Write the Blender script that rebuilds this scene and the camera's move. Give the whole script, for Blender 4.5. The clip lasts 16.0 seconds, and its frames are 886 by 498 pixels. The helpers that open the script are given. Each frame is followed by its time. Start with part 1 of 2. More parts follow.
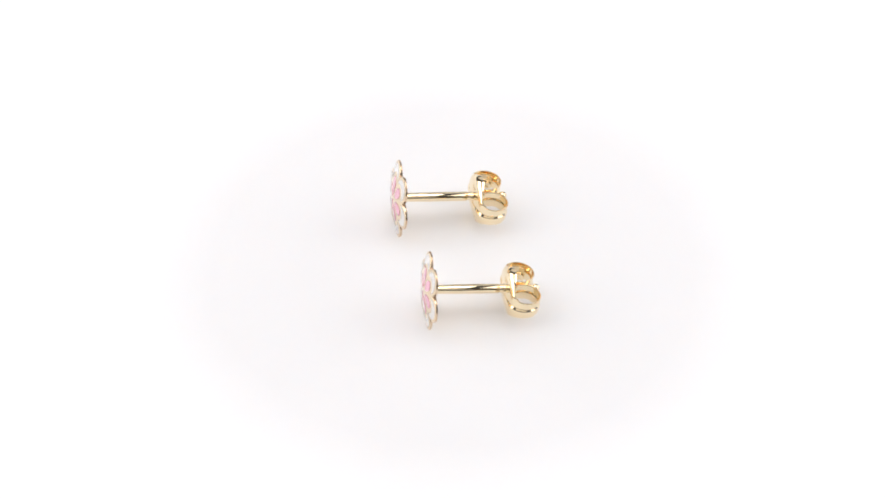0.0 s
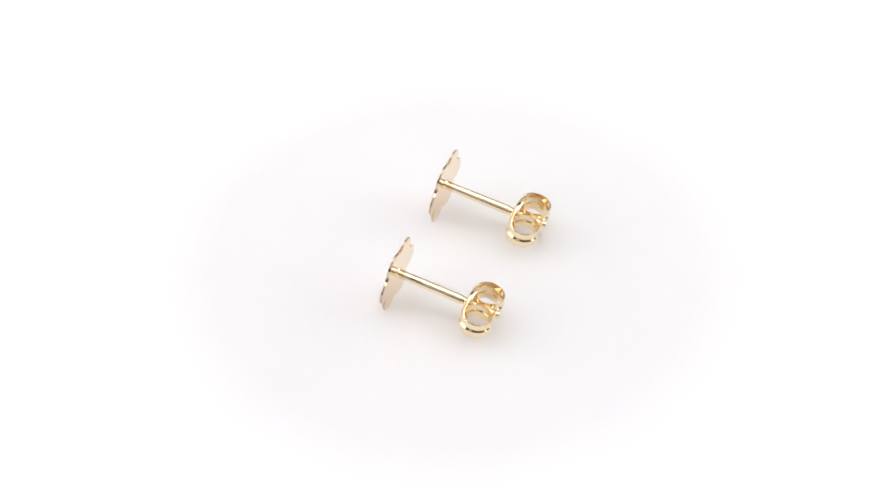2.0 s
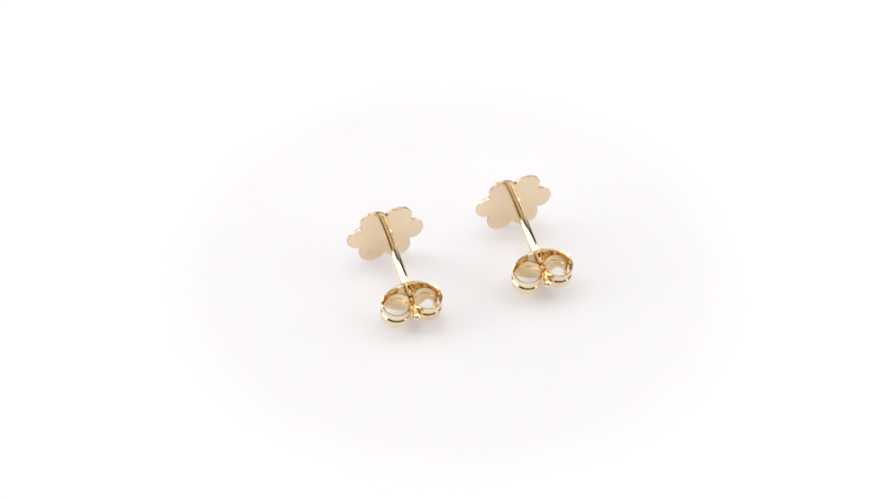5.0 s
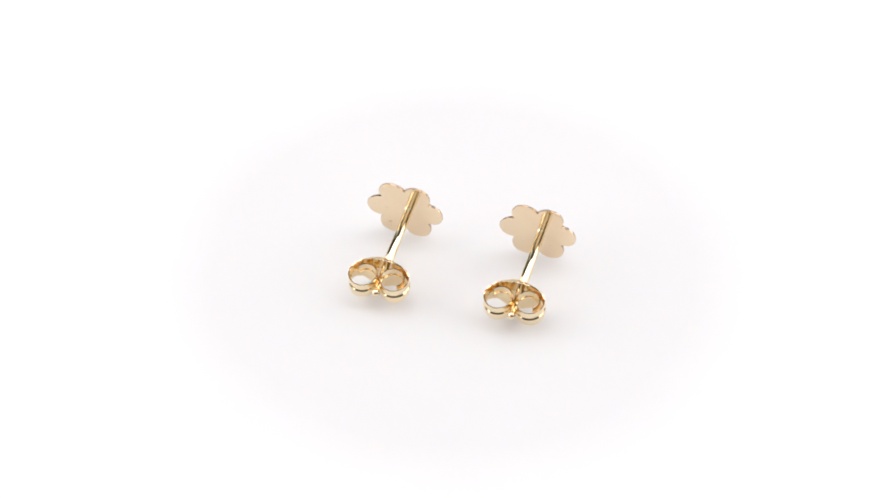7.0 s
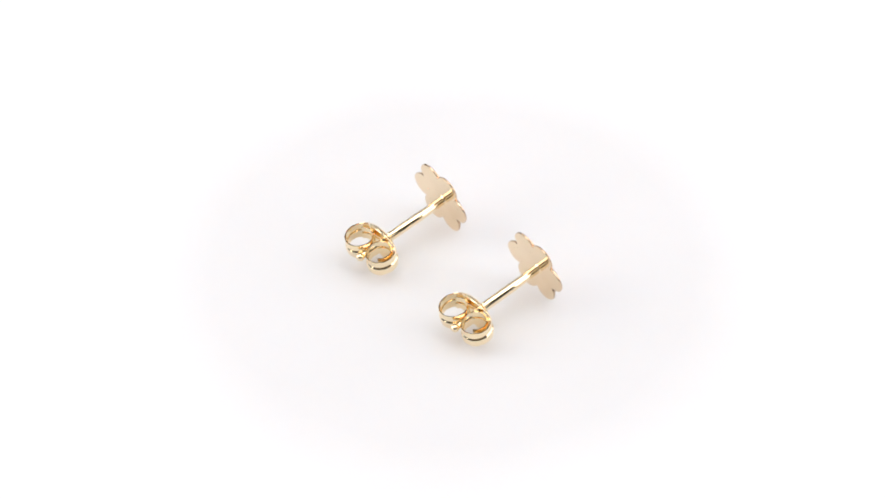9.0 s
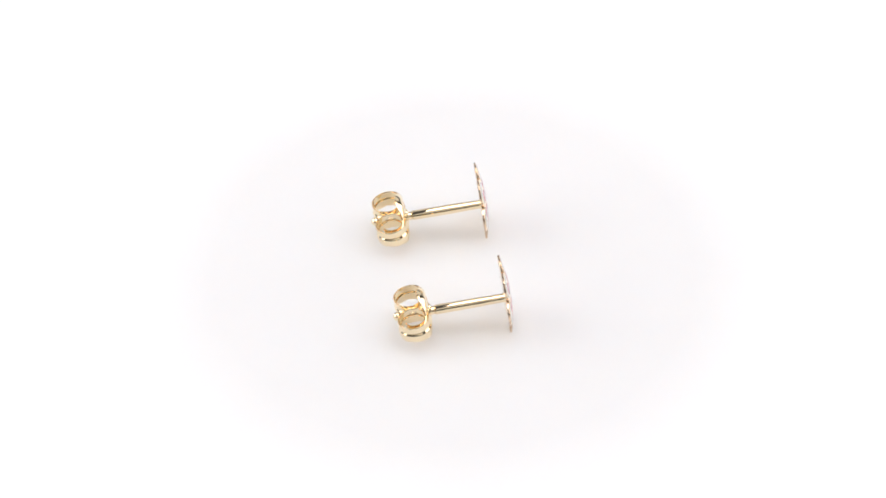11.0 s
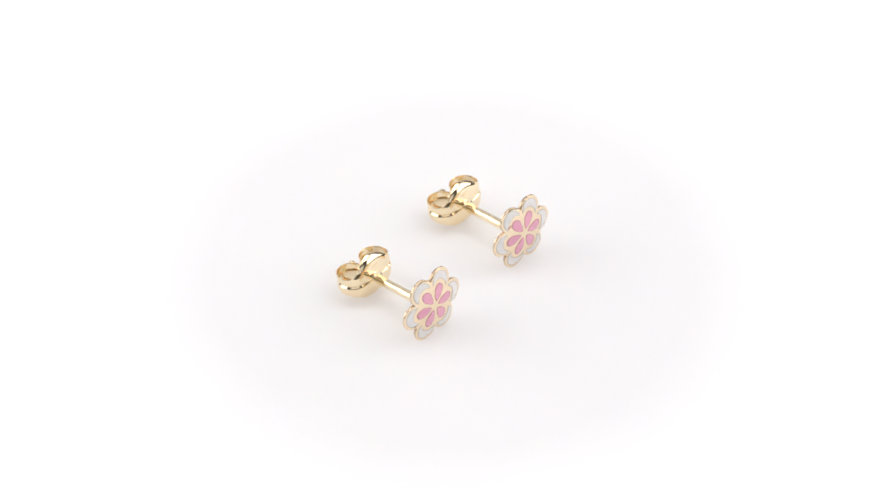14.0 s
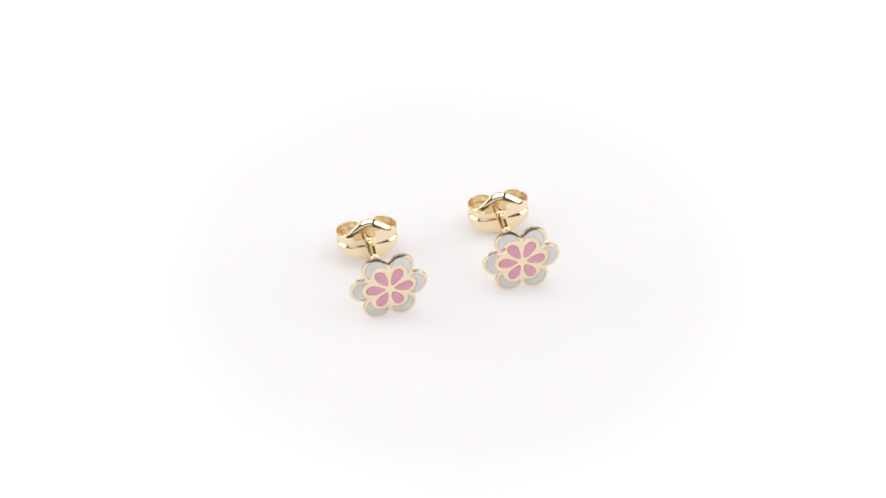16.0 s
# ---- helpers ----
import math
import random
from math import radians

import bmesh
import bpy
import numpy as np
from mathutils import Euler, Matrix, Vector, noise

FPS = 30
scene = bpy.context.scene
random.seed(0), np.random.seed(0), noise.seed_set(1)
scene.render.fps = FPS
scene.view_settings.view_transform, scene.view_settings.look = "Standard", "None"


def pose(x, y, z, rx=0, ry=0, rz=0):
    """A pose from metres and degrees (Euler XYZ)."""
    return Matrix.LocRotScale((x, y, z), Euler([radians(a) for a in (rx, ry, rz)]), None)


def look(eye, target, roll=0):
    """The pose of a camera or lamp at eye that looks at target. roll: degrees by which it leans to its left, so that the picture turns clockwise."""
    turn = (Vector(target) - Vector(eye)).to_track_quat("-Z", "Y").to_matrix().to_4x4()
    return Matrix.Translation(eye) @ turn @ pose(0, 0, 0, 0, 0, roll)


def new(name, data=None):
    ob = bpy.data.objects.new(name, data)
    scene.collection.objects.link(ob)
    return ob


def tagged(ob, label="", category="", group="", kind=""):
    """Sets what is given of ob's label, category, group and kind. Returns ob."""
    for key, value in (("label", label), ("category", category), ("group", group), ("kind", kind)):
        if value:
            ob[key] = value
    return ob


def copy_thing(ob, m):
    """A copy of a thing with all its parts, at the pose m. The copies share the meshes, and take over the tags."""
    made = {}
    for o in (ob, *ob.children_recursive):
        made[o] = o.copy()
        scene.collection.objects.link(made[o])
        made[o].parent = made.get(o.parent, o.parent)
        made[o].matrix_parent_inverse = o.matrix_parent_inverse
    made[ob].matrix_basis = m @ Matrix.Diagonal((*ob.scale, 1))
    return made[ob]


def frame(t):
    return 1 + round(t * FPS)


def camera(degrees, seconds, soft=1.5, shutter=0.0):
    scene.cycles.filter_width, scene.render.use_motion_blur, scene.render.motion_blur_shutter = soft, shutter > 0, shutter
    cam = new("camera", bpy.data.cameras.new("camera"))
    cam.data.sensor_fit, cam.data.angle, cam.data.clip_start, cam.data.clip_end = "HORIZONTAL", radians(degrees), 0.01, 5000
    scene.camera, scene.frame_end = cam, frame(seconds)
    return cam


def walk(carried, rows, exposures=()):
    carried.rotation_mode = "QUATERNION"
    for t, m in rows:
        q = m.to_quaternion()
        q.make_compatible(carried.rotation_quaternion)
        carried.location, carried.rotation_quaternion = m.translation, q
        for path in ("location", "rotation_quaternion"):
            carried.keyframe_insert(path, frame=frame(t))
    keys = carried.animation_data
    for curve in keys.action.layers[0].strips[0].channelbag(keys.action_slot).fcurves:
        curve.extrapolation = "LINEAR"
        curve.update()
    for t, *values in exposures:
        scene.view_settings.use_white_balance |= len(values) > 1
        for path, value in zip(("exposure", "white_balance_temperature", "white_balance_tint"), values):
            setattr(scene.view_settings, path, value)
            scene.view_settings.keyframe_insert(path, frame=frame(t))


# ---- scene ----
# Gold stud earrings on a slowly turning white turntable in an unseen, added light box with bright panels. The lens is
# long and stands still.
MM = 0.001
cam = camera(12.0, 16.0, soft=1.75)
EYE = (-0.00094, -0.27685, 0.26724)
AIM = (-0.00094, 0.00106, 0.00151)
walk(cam, [(0.0, look(EYE, AIM)), (16.0, look(EYE, AIM))])

# ---- world and lights ----
world = bpy.data.worlds.new("dim_room")
scene.world = world
world.use_nodes = True
world.node_tree.nodes["Background"].inputs[0].default_value = (0.31, 0.26, 0.22, 1)
world.node_tree.nodes["Background"].inputs[1].default_value = 0.32
scene.view_settings.exposure = -0.055
# light is followed through many bounces between the polished gold walls
scene.cycles.max_bounces, scene.cycles.glossy_bounces, scene.cycles.diffuse_bounces = 16, 14, 6
scene.cycles.caustics_reflective, scene.cycles.blur_glossy = True, 0.3


def softbox(name, eye, target, wide, high, watts, colour=(1, 1, 1)):
    lamp = bpy.data.lights.new(name, "AREA")
    lamp.shape, lamp.size, lamp.size_y = "RECTANGLE", wide, high
    lamp.energy, lamp.color = watts, colour
    ob = new(name, lamp)
    ob.matrix_world = look(eye, target)
    return ob


PANEL = (0.997, 0.985, 0.995)
softbox("ceiling_panel", (0.03, 0.05, 0.785), (0.03, 0.05, 0), 0.72, 0.52, 4.6, PANEL)
softbox("panel_west", (-0.485, 0.05, 0.36), (0, 0.05, 0.36), 0.66, 0.56, 3.2, PANEL)
softbox("panel_east", (0.485, 0.05, 0.36), (0, 0.05, 0.36), 0.66, 0.56, 2.7, PANEL)
# south and north: weak fill lamps, added without a known source
softbox("fill_south", (0.0, -0.485, 0.545), (0, 0, 0.545), 0.70, 0.45, 0.7, PANEL)
softbox("fill_north", (0.0, 0.485, 0.36), (0, 0, 0.36), 0.70, 0.50, 0.7, PANEL)


# ---- materials ----
def material(name, rough=0.5, metal=0.0):
    m = bpy.data.materials.new(name)
    m.use_nodes = True
    b = m.node_tree.nodes["Principled BSDF"]
    b.inputs["Roughness"].default_value = rough
    b.inputs["Metallic"].default_value = metal
    return m, m.node_tree, b


def noise_of(nt, scale, detail=3.0):
    co = nt.nodes.new("ShaderNodeTexCoord")
    n = nt.nodes.new("ShaderNodeTexNoise")
    n.inputs["Scale"].default_value, n.inputs["Detail"].default_value = scale, detail
    nt.links.new(co.outputs["Object"], n.inputs["Vector"])
    return n.outputs["Fac"]


def ramp(nt, fac, stops):
    r = nt.nodes.new("ShaderNodeValToRGB")
    while len(r.color_ramp.elements) < len(stops):
        r.color_ramp.elements.new(0.5)
    for e, (p, c) in zip(r.color_ramp.elements, stops):
        e.position, e.color = p, (*c, 1) if len(c) == 3 else c
    nt.links.new(fac, r.inputs[0])
    return r.outputs[0]


def bump(nt, b, fac, strength, distance):
    n = nt.nodes.new("ShaderNodeBump")
    n.inputs["Strength"].default_value, n.inputs["Distance"].default_value = strength, distance
    nt.links.new(fac, n.inputs["Height"])
    nt.links.new(n.outputs[0], b.inputs["Normal"])


def gold_material(name, light, dark, r0, r1, dents):
    m, nt, b = material(name, r0, 1.0)
    nt.links.new(ramp(nt, noise_of(nt, 420), [(0.3, dark), (0.7, light)]), b.inputs["Base Color"])
    nt.links.new(ramp(nt, noise_of(nt, 2600, 4), [(0.3, (r0,) * 3), (0.75, (r1,) * 3)]), b.inputs["Roughness"])
    bump(nt, b, noise_of(nt, 900, 2), dents, 0.00006)
    return m


GOLD = gold_material("polished_gold", (0.945, 0.805, 0.565), (0.925, 0.775, 0.525), 0.03, 0.07, 0.10)
SATIN_GOLD = gold_material("satin_gold", (0.915, 0.755, 0.55), (0.885, 0.72, 0.51), 0.08, 0.15, 0.08)
SAWN_GOLD = gold_material("sawn_gold_edge", (0.86, 0.68, 0.50), (0.50, 0.36, 0.25), 0.16, 0.34, 0.5)


def enamel_material(name, light, dark):
    m, nt, b = material(name, 0.25)
    nt.links.new(ramp(nt, noise_of(nt, 1500), [(0.3, dark), (0.7, light)]), b.inputs["Base Color"])
    b.inputs["IOR"].default_value, b.inputs["Coat IOR"].default_value = 1.6, 1.65
    b.inputs["Coat Weight"].default_value, b.inputs["Coat Roughness"].default_value = 1.0, 0.10
    bump(nt, b, noise_of(nt, 1100, 2), 0.2, 0.00004)
    return m


PINK = enamel_material("pink_enamel", (0.80, 0.345, 0.475), (0.77, 0.315, 0.445))
WHITE = enamel_material("white_enamel", (0.79, 0.765, 0.75), (0.73, 0.705, 0.69))
# darker tones for the rounded edges of the enamel fillings
PINK_EDGE = enamel_material("pink_enamel_edge", (0.60, 0.25, 0.29), (0.52, 0.20, 0.24))
WHITE_EDGE = enamel_material("white_enamel_edge", (0.56, 0.52, 0.46), (0.48, 0.44, 0.39))
SPECK = gold_material("tarnished_gold", (0.80, 0.58, 0.39), (0.72, 0.50, 0.32), 0.2, 0.35, 0.1)
STAIN = enamel_material("brown_stain", (0.30, 0.13, 0.07), (0.22, 0.09, 0.05))
BLUSH = enamel_material("red_smear", (0.55, 0.16, 0.17), (0.45, 0.12, 0.12))


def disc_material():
    """Opal white acrylic, with a soft white vignette painted into its colour: greyer in the middle."""
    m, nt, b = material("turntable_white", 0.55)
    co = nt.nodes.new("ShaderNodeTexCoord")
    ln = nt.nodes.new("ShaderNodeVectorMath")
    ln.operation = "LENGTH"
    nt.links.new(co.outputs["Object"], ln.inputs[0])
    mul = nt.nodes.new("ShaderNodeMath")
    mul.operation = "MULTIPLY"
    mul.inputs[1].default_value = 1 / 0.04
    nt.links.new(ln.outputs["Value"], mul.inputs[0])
    vignette = ramp(nt, mul.outputs[0], [(0.55, (0.751, 0.744, 0.748)), (0.92, (0.875, 0.87, 0.873))])
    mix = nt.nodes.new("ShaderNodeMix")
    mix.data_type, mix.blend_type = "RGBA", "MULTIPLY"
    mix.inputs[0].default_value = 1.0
    nt.links.new(vignette, mix.inputs[6])
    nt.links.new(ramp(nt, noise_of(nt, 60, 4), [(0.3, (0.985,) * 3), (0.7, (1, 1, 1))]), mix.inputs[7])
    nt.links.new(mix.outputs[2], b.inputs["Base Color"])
    b.inputs["Specular IOR Level"].default_value = 0.2
    # opal acrylic: light spreads a few millimetres inside it
    b.inputs["Subsurface Weight"].default_value, b.inputs["Subsurface Scale"].default_value = 1.0, 0.007
    b.inputs["Subsurface Radius"].default_value = (1.0, 0.95, 0.9)
    bump(nt, b, noise_of(nt, 3000, 2), 0.05, 0.00002)
    return m


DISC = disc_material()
# the added box is dark, so that the gold reflects dark streaks
SHELL, _nt, _b = material("dark_shell", 0.95)
_nt.links.new(ramp(_nt, noise_of(_nt, 30, 4), [(0.3, (0.075, 0.073, 0.07)), (0.7, (0.105, 0.103, 0.10))]), _b.inputs["Base Color"])


# ---- sizes of the earring, in mm ----
TIP, LOBE = 3.60, 1.26           # radius of the petal tips and of a petal's round end, mm
REAR, RIM = 0.165, 0.20          # the flat rear face of the flower's plate, and the plate's thickness at the rim
FACE = REAR - RIM                # the front face at the rim
REST, LEAN = 3.21, 8.7           # height of the flower's middle over the table, and the post's fall


# ---- mesh helpers ----
def part(name, bm, mat, parent=None, label="", sharp=40, edge=None):
    bmesh.ops.recalc_face_normals(bm, faces=bm.faces)
    for f in bm.faces:
        f.smooth = True
    for e in bm.edges:
        if len(e.link_faces) == 2 and e.calc_face_angle(0) > radians(sharp):
            e.smooth = False
    me = bpy.data.meshes.new(name)
    bm.to_mesh(me)
    bm.free()
    me.materials.append(mat)
    if edge:
        me.materials.append(edge)
    ob = new(name, me)
    ob.parent = parent
    if label:
        tagged(ob, label)
    return ob


def box(bm, lo, hi):
    v = [bm.verts.new((x, y, z)) for z in (lo[2], hi[2]) for y in (lo[1], hi[1]) for x in (lo[0], hi[0])]
    for q in ((0, 2, 3, 1), (4, 5, 7, 6), (0, 1, 5, 4), (2, 6, 7, 3), (0, 4, 6, 2), (1, 3, 7, 5)):
        bm.faces.new([v[i] for i in q])


def lathe(profile, seg=40):
    """A solid turned about the x axis, from (x, r) pairs in mm that start and end on the axis."""
    bm = bmesh.new()
    rings = []
    for x, r in profile:
        if r <= 0:
            rings.append([bm.verts.new((x * MM, 0, 0))])
        else:
            rings.append([bm.verts.new((x * MM, r * MM * math.cos(2 * math.pi * k / seg), r * MM * math.sin(2 * math.pi * k / seg))) for k in range(seg)])
    for a, b in zip(rings, rings[1:]):
        for k in range(seg):
            j = (k + 1) % seg
            if len(a) == 1:
                bm.faces.new((a[0], b[k], b[j]))
            elif len(b) == 1:
                bm.faces.new((a[k], b[0], a[j]))
            else:
                bm.faces.new((a[k], b[k], b[j], a[j]))
    return bm


DOME, HOLLOW = 0.42, 0.10        # how far the flower's middle stands forward of its rim, in front and behind


def domed(x, y, z, rise=DOME):
    return x - rise * max(0.0, 1 - (y * y + z * z) / 11.6) ** 1.2, y, z


def slab(rings, rim=0, rim_rings=range(99)):
    """A closed body from outlines, each a list of (x, y, z) in mm, capped at both ends."""
    bm = bmesh.new()
    loops = [[bm.verts.new((x * MM, y * MM, z * MM)) for x, y, z in ring] for ring in rings]
    n = len(loops[0])
    for i, (a, b) in enumerate(zip(loops, loops[1:])):
        for k in range(n):
            j = (k + 1) % n
            bm.faces.new((a[k], a[j], b[j], b[k])).material_index = rim if i in rim_rings else 0
    bm.faces.new(loops[0])
    bm.faces.new(loops[-1])
    return bm


def inset(outline, d):
    """An outline (y, z) moved inwards by d along its normals."""
    out, n = [], len(outline)
    area = sum(outline[k][0] * outline[(k + 1) % n][1] - outline[(k + 1) % n][0] * outline[k][1] for k in range(n))
    s = 1 if area > 0 else -1
    for k in range(n):
        (ay, az), (by, bz) = outline[k - 1], outline[(k + 1) % n]
        ty, tz = by - ay, bz - az
        q = math.hypot(ty, tz) or 1
        out.append((outline[k][0] - s * d * tz / q, outline[k][1] + s * d * ty / q))
    return out


def uneven(outline, amount):
    """An outline with the small irregularities of work done by hand."""
    shift, out = [random.uniform(0, 6.28) for _ in range(4)], []
    for y, z in outline:
        a, q = math.atan2(z, y), math.hypot(y, z)
        wave = math.sin(5 * a + 3 * q + shift[0]) + math.sin(11 * a - 5 * q + shift[1]) + 0.7 * math.sin(23 * a + shift[2])
        turn = math.sin(7 * q + 4 * a + shift[3])
        out.append((y + amount * (wave * math.cos(a) - turn * math.sin(a)), z + amount * (wave * math.sin(a) + turn * math.cos(a))))
    return out


def turned(outline, angle):
    c, s = math.cos(angle), math.sin(angle)
    return [(c * r - s * q, s * r + c * q) for r, q in outline]


# ---- the light box: unseen, added to shape the reflections in the gold ----
def setting():
    wall = 0.012
    bm = bmesh.new()
    box(bm, (-0.50, -0.50, -0.036), (0.50, 0.50, -0.01218))
    tagged(part("floor", bm, SHELL), "unseen dark grey floor, added for reflections in the gold", "floor", kind="structure")
    for name, lo, hi in (("wall_north", (-0.50, 0.50, -0.036), (0.50, 0.50 + wall, 0.80)),
                         ("wall_east", (0.50, -0.50, -0.036), (0.50 + wall, 0.50, 0.80)),
                         ("wall_west", (-0.50 - wall, -0.50, -0.036), (-0.50, 0.50, 0.80))):
        bm = bmesh.new()
        box(bm, lo, hi)
        tagged(part(name, bm, SHELL), "unseen dark grey wall, added for reflections in the gold", "wall", kind="structure")
    # the front wall has a wide opening towards the dim room, added as a dark band in the gold
    bm = bmesh.new()
    y0, y1 = -0.50 - wall, -0.50
    for lo, hi in (((-0.50, y0, -0.036), (-0.47, y1, 0.80)), ((0.47, y0, -0.036), (0.50, y1, 0.80)),
                   ((-0.47, y0, -0.036), (0.47, y1, -0.01)), ((-0.47, y0, 0.30), (0.47, y1, 0.80))):
        box(bm, lo, hi)
    tagged(part("wall_south", bm, SHELL), "unseen dark grey wall with a wide opening, added for reflections", "wall", kind="structure")
    bm = bmesh.new()
    box(bm, (-0.512, -0.512, 0.80), (0.512, 0.512, 0.812))
    tagged(part("ceiling", bm, SHELL), "unseen dark grey top, added for reflections in the gold", "ceiling", kind="structure")


def turntable_disc():
    bm = bmesh.new()
    profile = [(0.000, -0.012), (0.128, -0.012), (0.130, -0.011), (0.130, -0.002), (0.1285, -0.0004), (0.127, 0.0), (0.0, 0.0)]
    seg, rings = 96, []
    for r, z in profile:
        rings.append([bm.verts.new((0, 0, z))] if r == 0 else
                     [bm.verts.new((r * math.cos(2 * math.pi * k / seg), r * math.sin(2 * math.pi * k / seg), z)) for k in range(seg)])
    for a, b in zip(rings, rings[1:]):
        for k in range(seg):
            j = (k + 1) % seg
            if len(a) == 1:
                bm.faces.new((a[0], b[k], b[j]))
            elif len(b) == 1:
                bm.faces.new((a[k], b[0], a[j]))
            else:
                bm.faces.new((a[k], b[k], b[j], a[j]))
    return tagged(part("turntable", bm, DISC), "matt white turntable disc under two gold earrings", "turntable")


# ---- the earring ----
# In its own space the post runs along x from the flower's middle, y is across, z is up.
def flower_outline():
    """Six round lobes; each arc runs to the line half way to the next petal."""
    pts, c, lim = [], TIP - LOBE, 0.5
    while math.atan2(LOBE * math.sin(lim), c + LOBE * math.cos(lim)) < math.pi / 6:
        lim += 0.002
    for p in range(6):
        arc = [(c + LOBE * math.cos(a), LOBE * math.sin(a)) for a in [lim * (k / 11 - 1) for k in range(1, 22)]]
        notch = (c + LOBE * math.cos(lim) + 0.03, LOBE * math.sin(lim) + 0.017)
        pts += turned(arc + [notch], p * math.pi / 3)
    return pts


def teardrop():
    us = [0.0] + [((1 - math.cos(math.pi * k / 14)) / 2) for k in range(1, 14)] + [1.0]
    side = [(0.42 + 1.74 * u, 1.20 * u ** 0.85 * math.sqrt(max(0, 1 - u))) for u in us]
    return [(r, -q) for r, q in side] + [(r, q) for r, q in side[-2:0:-1]]


def crescent():
    c = TIP - LOBE
    outer = [(c + 1.00 * math.cos(a), 1.00 * math.sin(a)) for a in [radians(-106 + 212 * k / 20) for k in range(21)]]
    inner = [(c - 0.76 + 0.95 * math.cos(a), 0.95 * math.sin(a)) for a in [radians(70 - 140 * k / 14) for k in range(15)]]
    return outer + inner


def inlay(outline, depth=0.03, convex=True, rim=False, behind=False):
    """An enamel filling or a fleck with a rounded edge, on the domed face or on the hollow back."""
    my, mz = sum(p[0] for p in outline) / len(outline), sum(p[1] for p in outline) / len(outline)
    if convex:
        inner = [[(my + (y - my) * f, mz + (z - mz) * f) for y, z in outline] for f in (0.975, 0.89, 0.6, 0.3, 0.06)]
    else:
        inner = [inset(outline, 0.015), inset(outline, 0.06)]
    heights = [-0.02, 0.5 * depth, 0.9 * depth] + [depth] * (len(inner) - 1)
    x, way, rise = (REAR, 1, HOLLOW) if behind else (FACE, -1, DOME)
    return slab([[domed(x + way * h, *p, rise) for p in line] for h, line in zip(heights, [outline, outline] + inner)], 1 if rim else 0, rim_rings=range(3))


def strip(path, heights, thick=0.11):
    """A rolled sheet: a path of (x, y) in mm, swept with its edges above and below, pressed in along one line."""
    line, bm, n = -0.10, bmesh.new(), len(path)
    outer, inner = [], []
    for k in range(n):
        (ax, ay), (bx, by) = path[max(0, k - 1)], path[min(n - 1, k + 1)]
        tx, ty = bx - ax, by - ay
        q = math.hypot(tx, ty)
        nx, ny = -ty / q, tx / q            # points out of the roll
        x, y = path[k]
        top, low, g, bend = heights[k]
        zs = [-low, -low + 0.05] + [-low + (line - 0.36 + low) * f for f in (0.35, 0.7)]
        zs += [line + d for d in (-0.36, -0.26, -0.18, -0.11, -0.05, 0.0, 0.05, 0.11, 0.18, 0.26, 0.36)]
        zs += [line + 0.36 + (top - line - 0.36) * f for f in (0.25, 0.5, 0.62, 0.72, 0.80, 0.87, 0.93)] + [top - 0.05, top]
        curl, start = 1.25 * bend / 0.30, top - 0.80     # the upper edge of the plate is rolled backwards
        lo, li = [], []
        for j, z in enumerate(zs):
            out = -g * math.exp(-((z - line) / 0.10) ** 2) - bend * (z / 2.1) ** 2 + 0.05 * min(1.0, max(0.0, (line - z) / 0.2)) - 0.11 * max(0.0, line - z - 0.45)
            edge = 0.025 if j in (0, len(zs) - 1) else 0.0
            turn = curl * max(0.0, z - start) / 0.80
            if turn > 1e-4:
                bow = (z - start) / turn
                out, z = out - bow * (1 - math.cos(turn)), start + bow * math.sin(turn)
            c, q = math.cos(turn), math.sin(turn)
            for row, d in ((lo, -edge), (li, edge - thick)):
                row.append(bm.verts.new(((x + nx * (out + d * c)) * MM, (y + ny * (out + d * c)) * MM, (z + d * q) * MM)))
        outer.append(lo), inner.append(li)
    m = len(outer[0])
    for k in range(n - 1):
        for j in range(m - 1):
            bm.faces.new((outer[k][j], outer[k + 1][j], outer[k + 1][j + 1], outer[k][j + 1]))
            bm.faces.new((inner[k][j], inner[k][j + 1], inner[k + 1][j + 1], inner[k + 1][j]))
        for j in (0, m - 1):
            bm.faces.new((outer[k][j], inner[k][j], inner[k + 1][j], outer[k + 1][j]))
    for k in (0, n - 1):
        for j in range(m - 1):
            bm.faces.new((outer[k][j], outer[k][j + 1], inner[k][j + 1], inner[k][j]))
    return bm


PLATE_X, ROLL = 7.02, (8.49, 1.47, 1.47, 1.34)   # the back's plate; a roll's middle and radii


def back_height(y):
    """Edge above, edge below, depth of the pressed line and backward bend of the sheet at y."""
    arch = max(0.0, 1 - (y / 2.82) ** 2)
    return 0.74 + 1.64 * arch ** 1.9, 1.02 + 1.10 * arch ** 1.5 + 0.035 * math.sin(5.3 * y + 0.8) + 0.02 * math.sin(13.7 * y), 0.10 * (1 - 0.75 * arch ** 3), 0.30 * arch ** 1.3


def plate_path():
    ys = [-1.47 + 2.94 * k / 32 for k in range(33)]
    return [(PLATE_X - 0.10 * (1 - (y / 1.47) ** 2), y) for y in ys], [back_height(y) for y in ys]


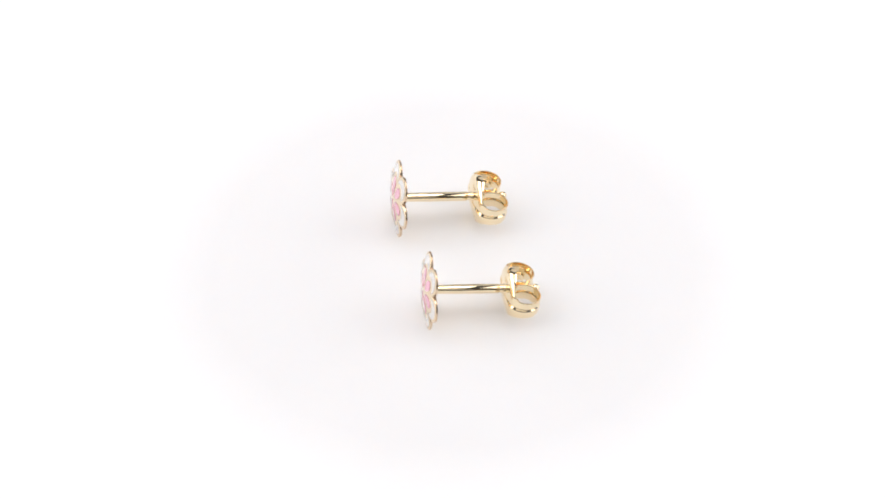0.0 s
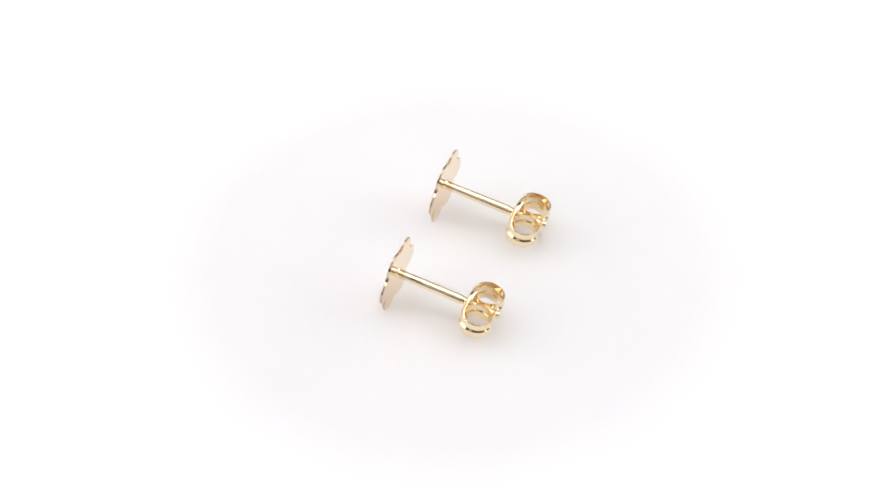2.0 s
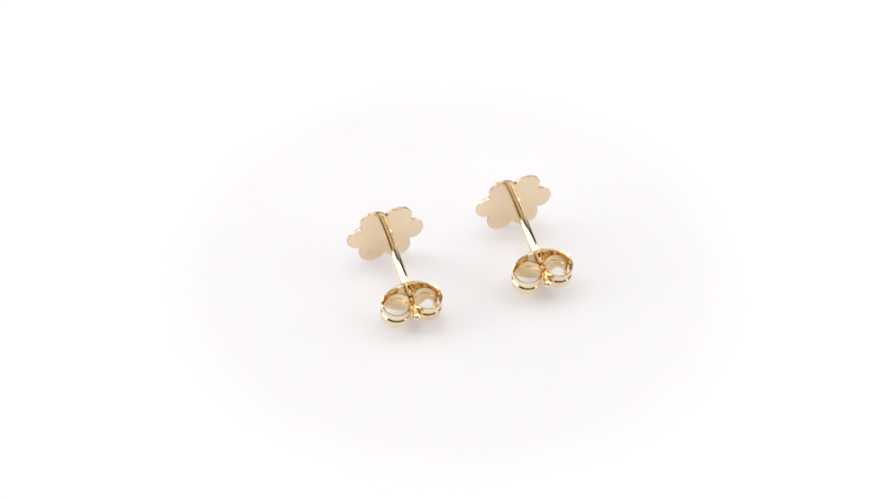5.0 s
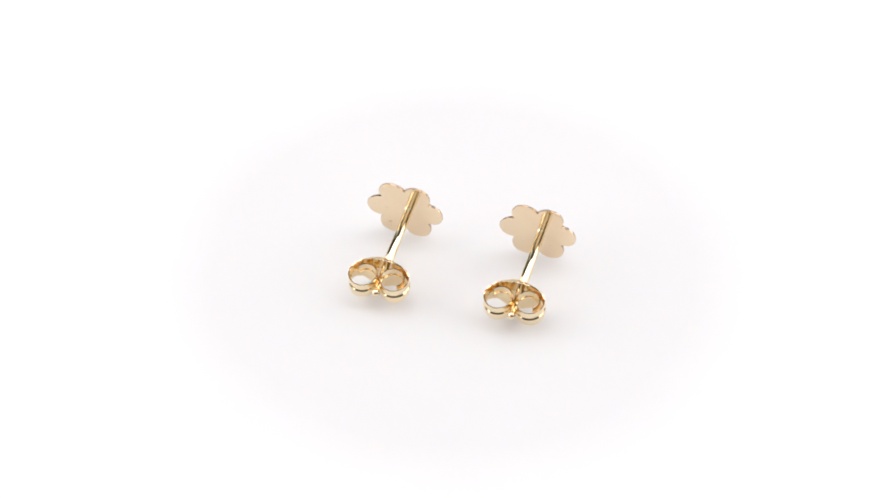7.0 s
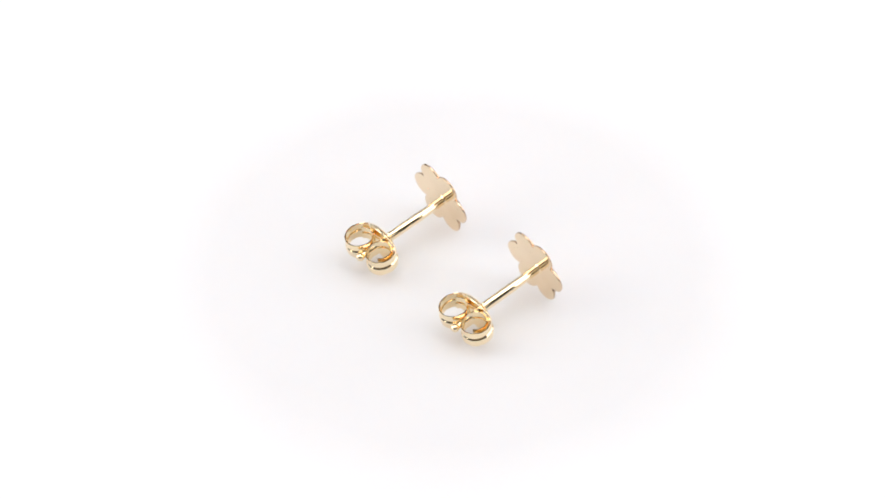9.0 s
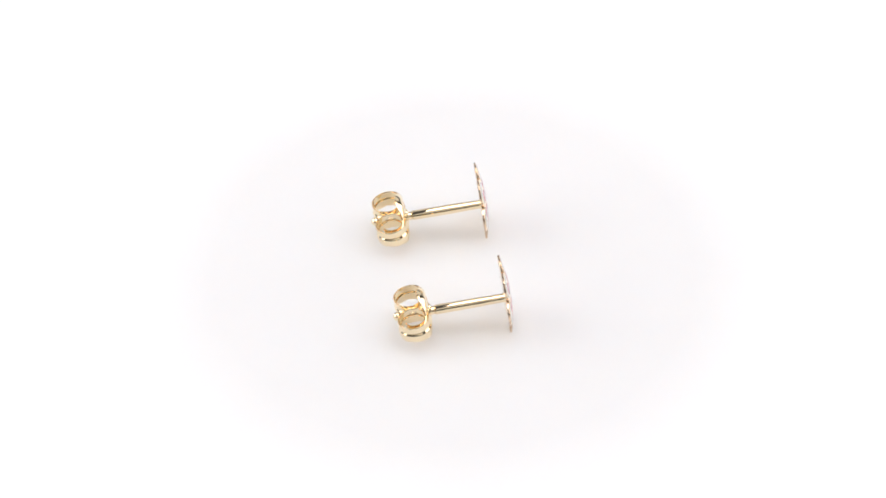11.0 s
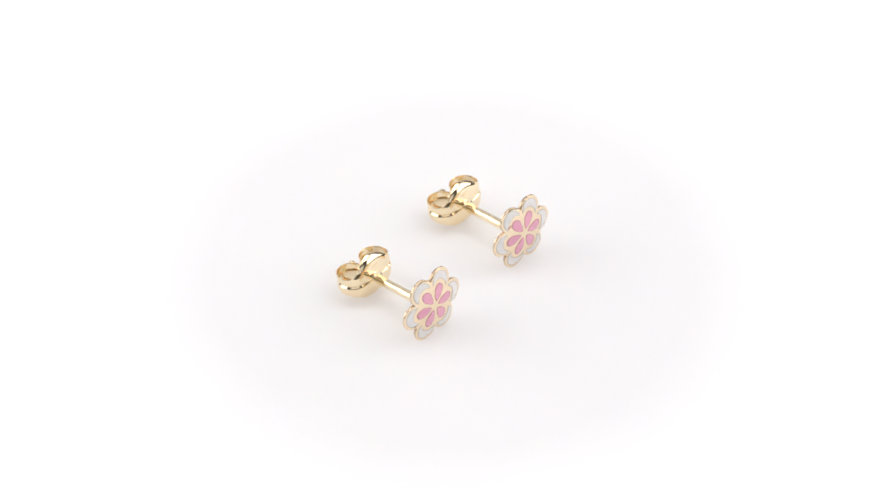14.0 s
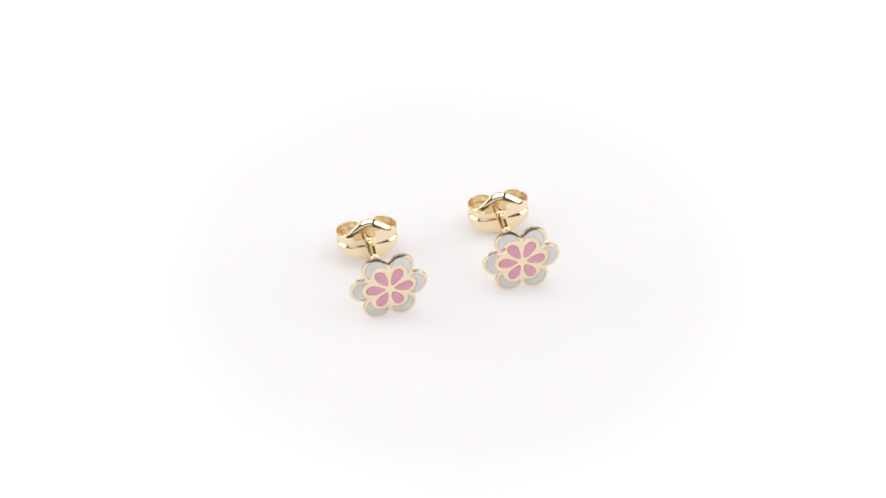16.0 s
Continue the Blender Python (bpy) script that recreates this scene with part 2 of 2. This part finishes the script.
def roll_path(side):
    cx, cy, rx, ry = ROLL
    path, heights = [], []
    for k in range(57):
        a = 180 - (510 if side > 0 else 405) * k / 56
        f = 1.0 if a > -100 else 1.0 - 0.25 * min(1, (-100 - a) / 100) - 0.20 * max(0, (-200 - a) / 180)
        y = cy + f * ry * math.sin(radians(a))
        path.append((cx + f * rx * math.cos(radians(a)), side * y))
        fade = back_height(y) if a > 90 else (0.74 - 0.10 * min(1, k / 56), 1.02 - 0.08 * min(1, k / 56) + 0.035 * math.sin(0.9 * k) + 0.02 * math.sin(2.3 * k), 0.10, 0.0)
        heights.append(fade)
    return (path, heights) if side > 0 else (path[::-1], heights[::-1])


def earring():
    thing = tagged(new("earring"), "gold stud earring, pink and white enamel flower, on a white turntable", "earring", "pair of earrings")
    thing.empty_display_size = 0.002
    tilt = pose(0, 0, REST * MM, 0, LEAN, 0)

    o = uneven(flower_outline(), 0.008)

    def layer(x, outline, rise, f=1.0, rough=0.0):
        ring = [domed(x, y * f, z * f, rise) for y, z in outline]
        return [(x + random.uniform(-rough, rough), y + random.uniform(-rough, rough), z + random.uniform(-rough, rough)) for x, y, z in ring]

    # the sawn and filed rim is a little rough
    brim = inset(o, 0.045)
    fans = (0.03, 0.2, 0.4, 0.6, 0.75, 0.88)
    rings = [layer(FACE, brim, DOME, f) for f in fans] + [layer(FACE, brim, DOME), layer(FACE + 0.02, inset(o, 0.012), DOME, 1, 0.010),
             layer(FACE + 0.05, o, DOME, 1, 0.014), layer(FACE + 0.10, o, 0.5 * DOME + 0.5 * HOLLOW, 1, 0.016), layer(REAR - 0.045, o, HOLLOW, 1, 0.014),
             layer(REAR - 0.01, inset(o, 0.014), HOLLOW, 1, 0.008), layer(REAR, brim, HOLLOW)] + [layer(REAR, brim, HOLLOW, f) for f in fans[::-1]]
    flower = part("flower", slab(rings, 1, range(7, 12)), SATIN_GOLD, thing, "six-petalled flat gold flower plate", edge=SAWN_GOLD)
    flower.matrix_basis = tilt @ pose(0, 0, -0.12 * MM, 0, -2, -1)
    for k in range(6):
        a = k * math.pi / 3
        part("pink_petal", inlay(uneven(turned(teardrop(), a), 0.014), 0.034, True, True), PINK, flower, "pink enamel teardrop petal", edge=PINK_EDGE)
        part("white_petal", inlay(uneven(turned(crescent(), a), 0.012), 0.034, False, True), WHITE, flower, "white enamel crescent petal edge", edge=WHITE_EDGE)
    bead = part("solder_bead", lathe([(x + REAR - HOLLOW, q) for x, q in ((-0.05, 0), (-0.02, 0.53), (0.04, 0.50), (0.09, 0.46), (0.13, 0.42), (0.13, 0))]), GOLD, flower)
    bead.matrix_basis = pose(0, 0.30 * MM, -0.12 * MM)

    ball = [(9.90 + 0.39 * math.sin(radians(a)), 0.39 * math.cos(radians(a))) for a in range(-50, 90, 10)] + [(10.29, 0)]
    post = part("post", lathe([(REAR - HOLLOW - 0.02, 0), (REAR - HOLLOW - 0.02, 0.40), (1.0, 0.405), (1.8, 0.415), (2.6, 0.44), (6.4, 0.44), (6.46, 0.415), (6.52, 0.37), (6.62, 0.37), (6.7, 0.40),
                               (7.05, 0.38), (7.3, 0.29), (9.3, 0.29), (9.6, 0.31)] + ball), GOLD, thing, "round polished gold post with a rounded tip")
    post.matrix_basis = tilt @ pose(0, 0.30 * MM, -0.26 * MM, 0, -1.0, -1.8)   # soldered on a little off the middle

    back = part("butterfly_back", strip(*plate_path()), GOLD, thing, "gold butterfly back with two rolled wings")
    back.matrix_basis = tilt @ pose(0, -0.09 * MM, -0.08 * MM)
    for side in (1, -1):
        part("scroll", strip(*roll_path(side)), GOLD, back, "rolled gold wing with a pressed groove")
    part("collar", lathe([(6.82, 0), (6.82, 0.46), (6.84, 0.50), (6.87, 0.52), (6.96, 0.53), (6.96, 0)]), GOLD, back)
    # a hallmark too small to read: worn strokes in three groups
    for y in (-0.30, 0.0, 0.30):
        bm = bmesh.new()
        for dy, dz, wide, high in ((-0.085, 0.0, 0.035, 0.36), (0.075, 0.05, 0.035, 0.24), (0.0, -0.16, 0.14, 0.035), (0.0, 0.16, 0.12, 0.035)):
            dz += random.uniform(-0.03, 0.03)
            v, w = y + dy, 1.02 + dz
            x = PLATE_X - 0.10 * (1 - (v / 1.47) ** 2) + 0.30 * (w / 2.1) ** 2
            box(bm, ((x - 0.012) * MM, (v - wide / 2) * MM, (w - high / 2) * MM), ((x + 0.06) * MM, (v + wide / 2) * MM, (w + high / 2) * MM))
        part("hallmark", bm, SATIN_GOLD, back)
    return thing


AXIS_SPEED = -16.683             # degrees a second, seen from above
PLACES = ((-5.02, 6.12, 11.7), (-2.20, -6.00, 11.0))   # x, y in mm and heading of each earring at the start

setting()
disc = turntable_disc()
first = earring()
second = copy_thing(first, pose(0, 0, 0))


def blot(thing, name, mat, radius, angle, turn, long, wide, label, behind=False):
    """A small flat fleck on the flower, beside a petal's enamel or on the bare back."""
    flower = [o for o in thing.children if o.name.startswith("flower")][0]
    ring = []
    for k in range(16):
        a = 2 * math.pi * k / 16
        u, v = long * math.cos(a), wide * math.sin(a) * (1 + 0.3 * math.cos(a)) + 0.5 * u_bend(long * math.cos(a))
        c, s = math.cos(turn), math.sin(turn)
        ring.append((radius * math.cos(angle) + c * u - s * v, radius * math.sin(angle) + s * u + c * v))
    bm = inlay(ring, 0.012 if behind else 0.045, behind=behind)
    part(name, bm, mat, flower, label)


def u_bend(u):
    return 0.6 * u * u


blot(first, "fleck", STAIN, 2.58, radians(-21), radians(-10), 0.22, 0.06, "small brown fleck")
for far, where, long, wide in ((1.75, 184, 0.05, 0.035), (1.1, 207, 0.04, 0.03), (2.45, 233, 0.20, 0.075), (2.75, 240, 0.07, 0.04)):
    blot(second, "speck", SPECK, far, radians(where), 0.4, long, wide, "faint brown tarnish speck", True)
blot(second, "smear", BLUSH, 2.22, radians(44), radians(-20), 0.26, 0.06, "small reddish enamel smear")


WOBBLE = ((0, 0.0), (4, -0.2), (8, 0.4), (11.5, 0.0), (13.5, -0.4), (15, -0.1), (16, 0.3))   # the drive runs a little unevenly


def turned_by(t):
    """Degrees the turntable has turned at t seconds."""
    return AXIS_SPEED * t + float(np.interp(t, [a for a, _ in WOBBLE], [b for _, b in WOBBLE]))


def motions():
    times = [0.5 * k for k in range(33)]
    walk(disc, [(t, pose(0, 0, -0.18 * MM, 0, 0, turned_by(t))) for t in times])
    for thing, (x, y, heading) in zip((first, second), PLACES):
        walk(thing, [(t, pose(0, 0, 0, 0, 0, turned_by(t)) @ pose(x * MM, y * MM, 0, 0, 0, heading)) for t in times])


motions()
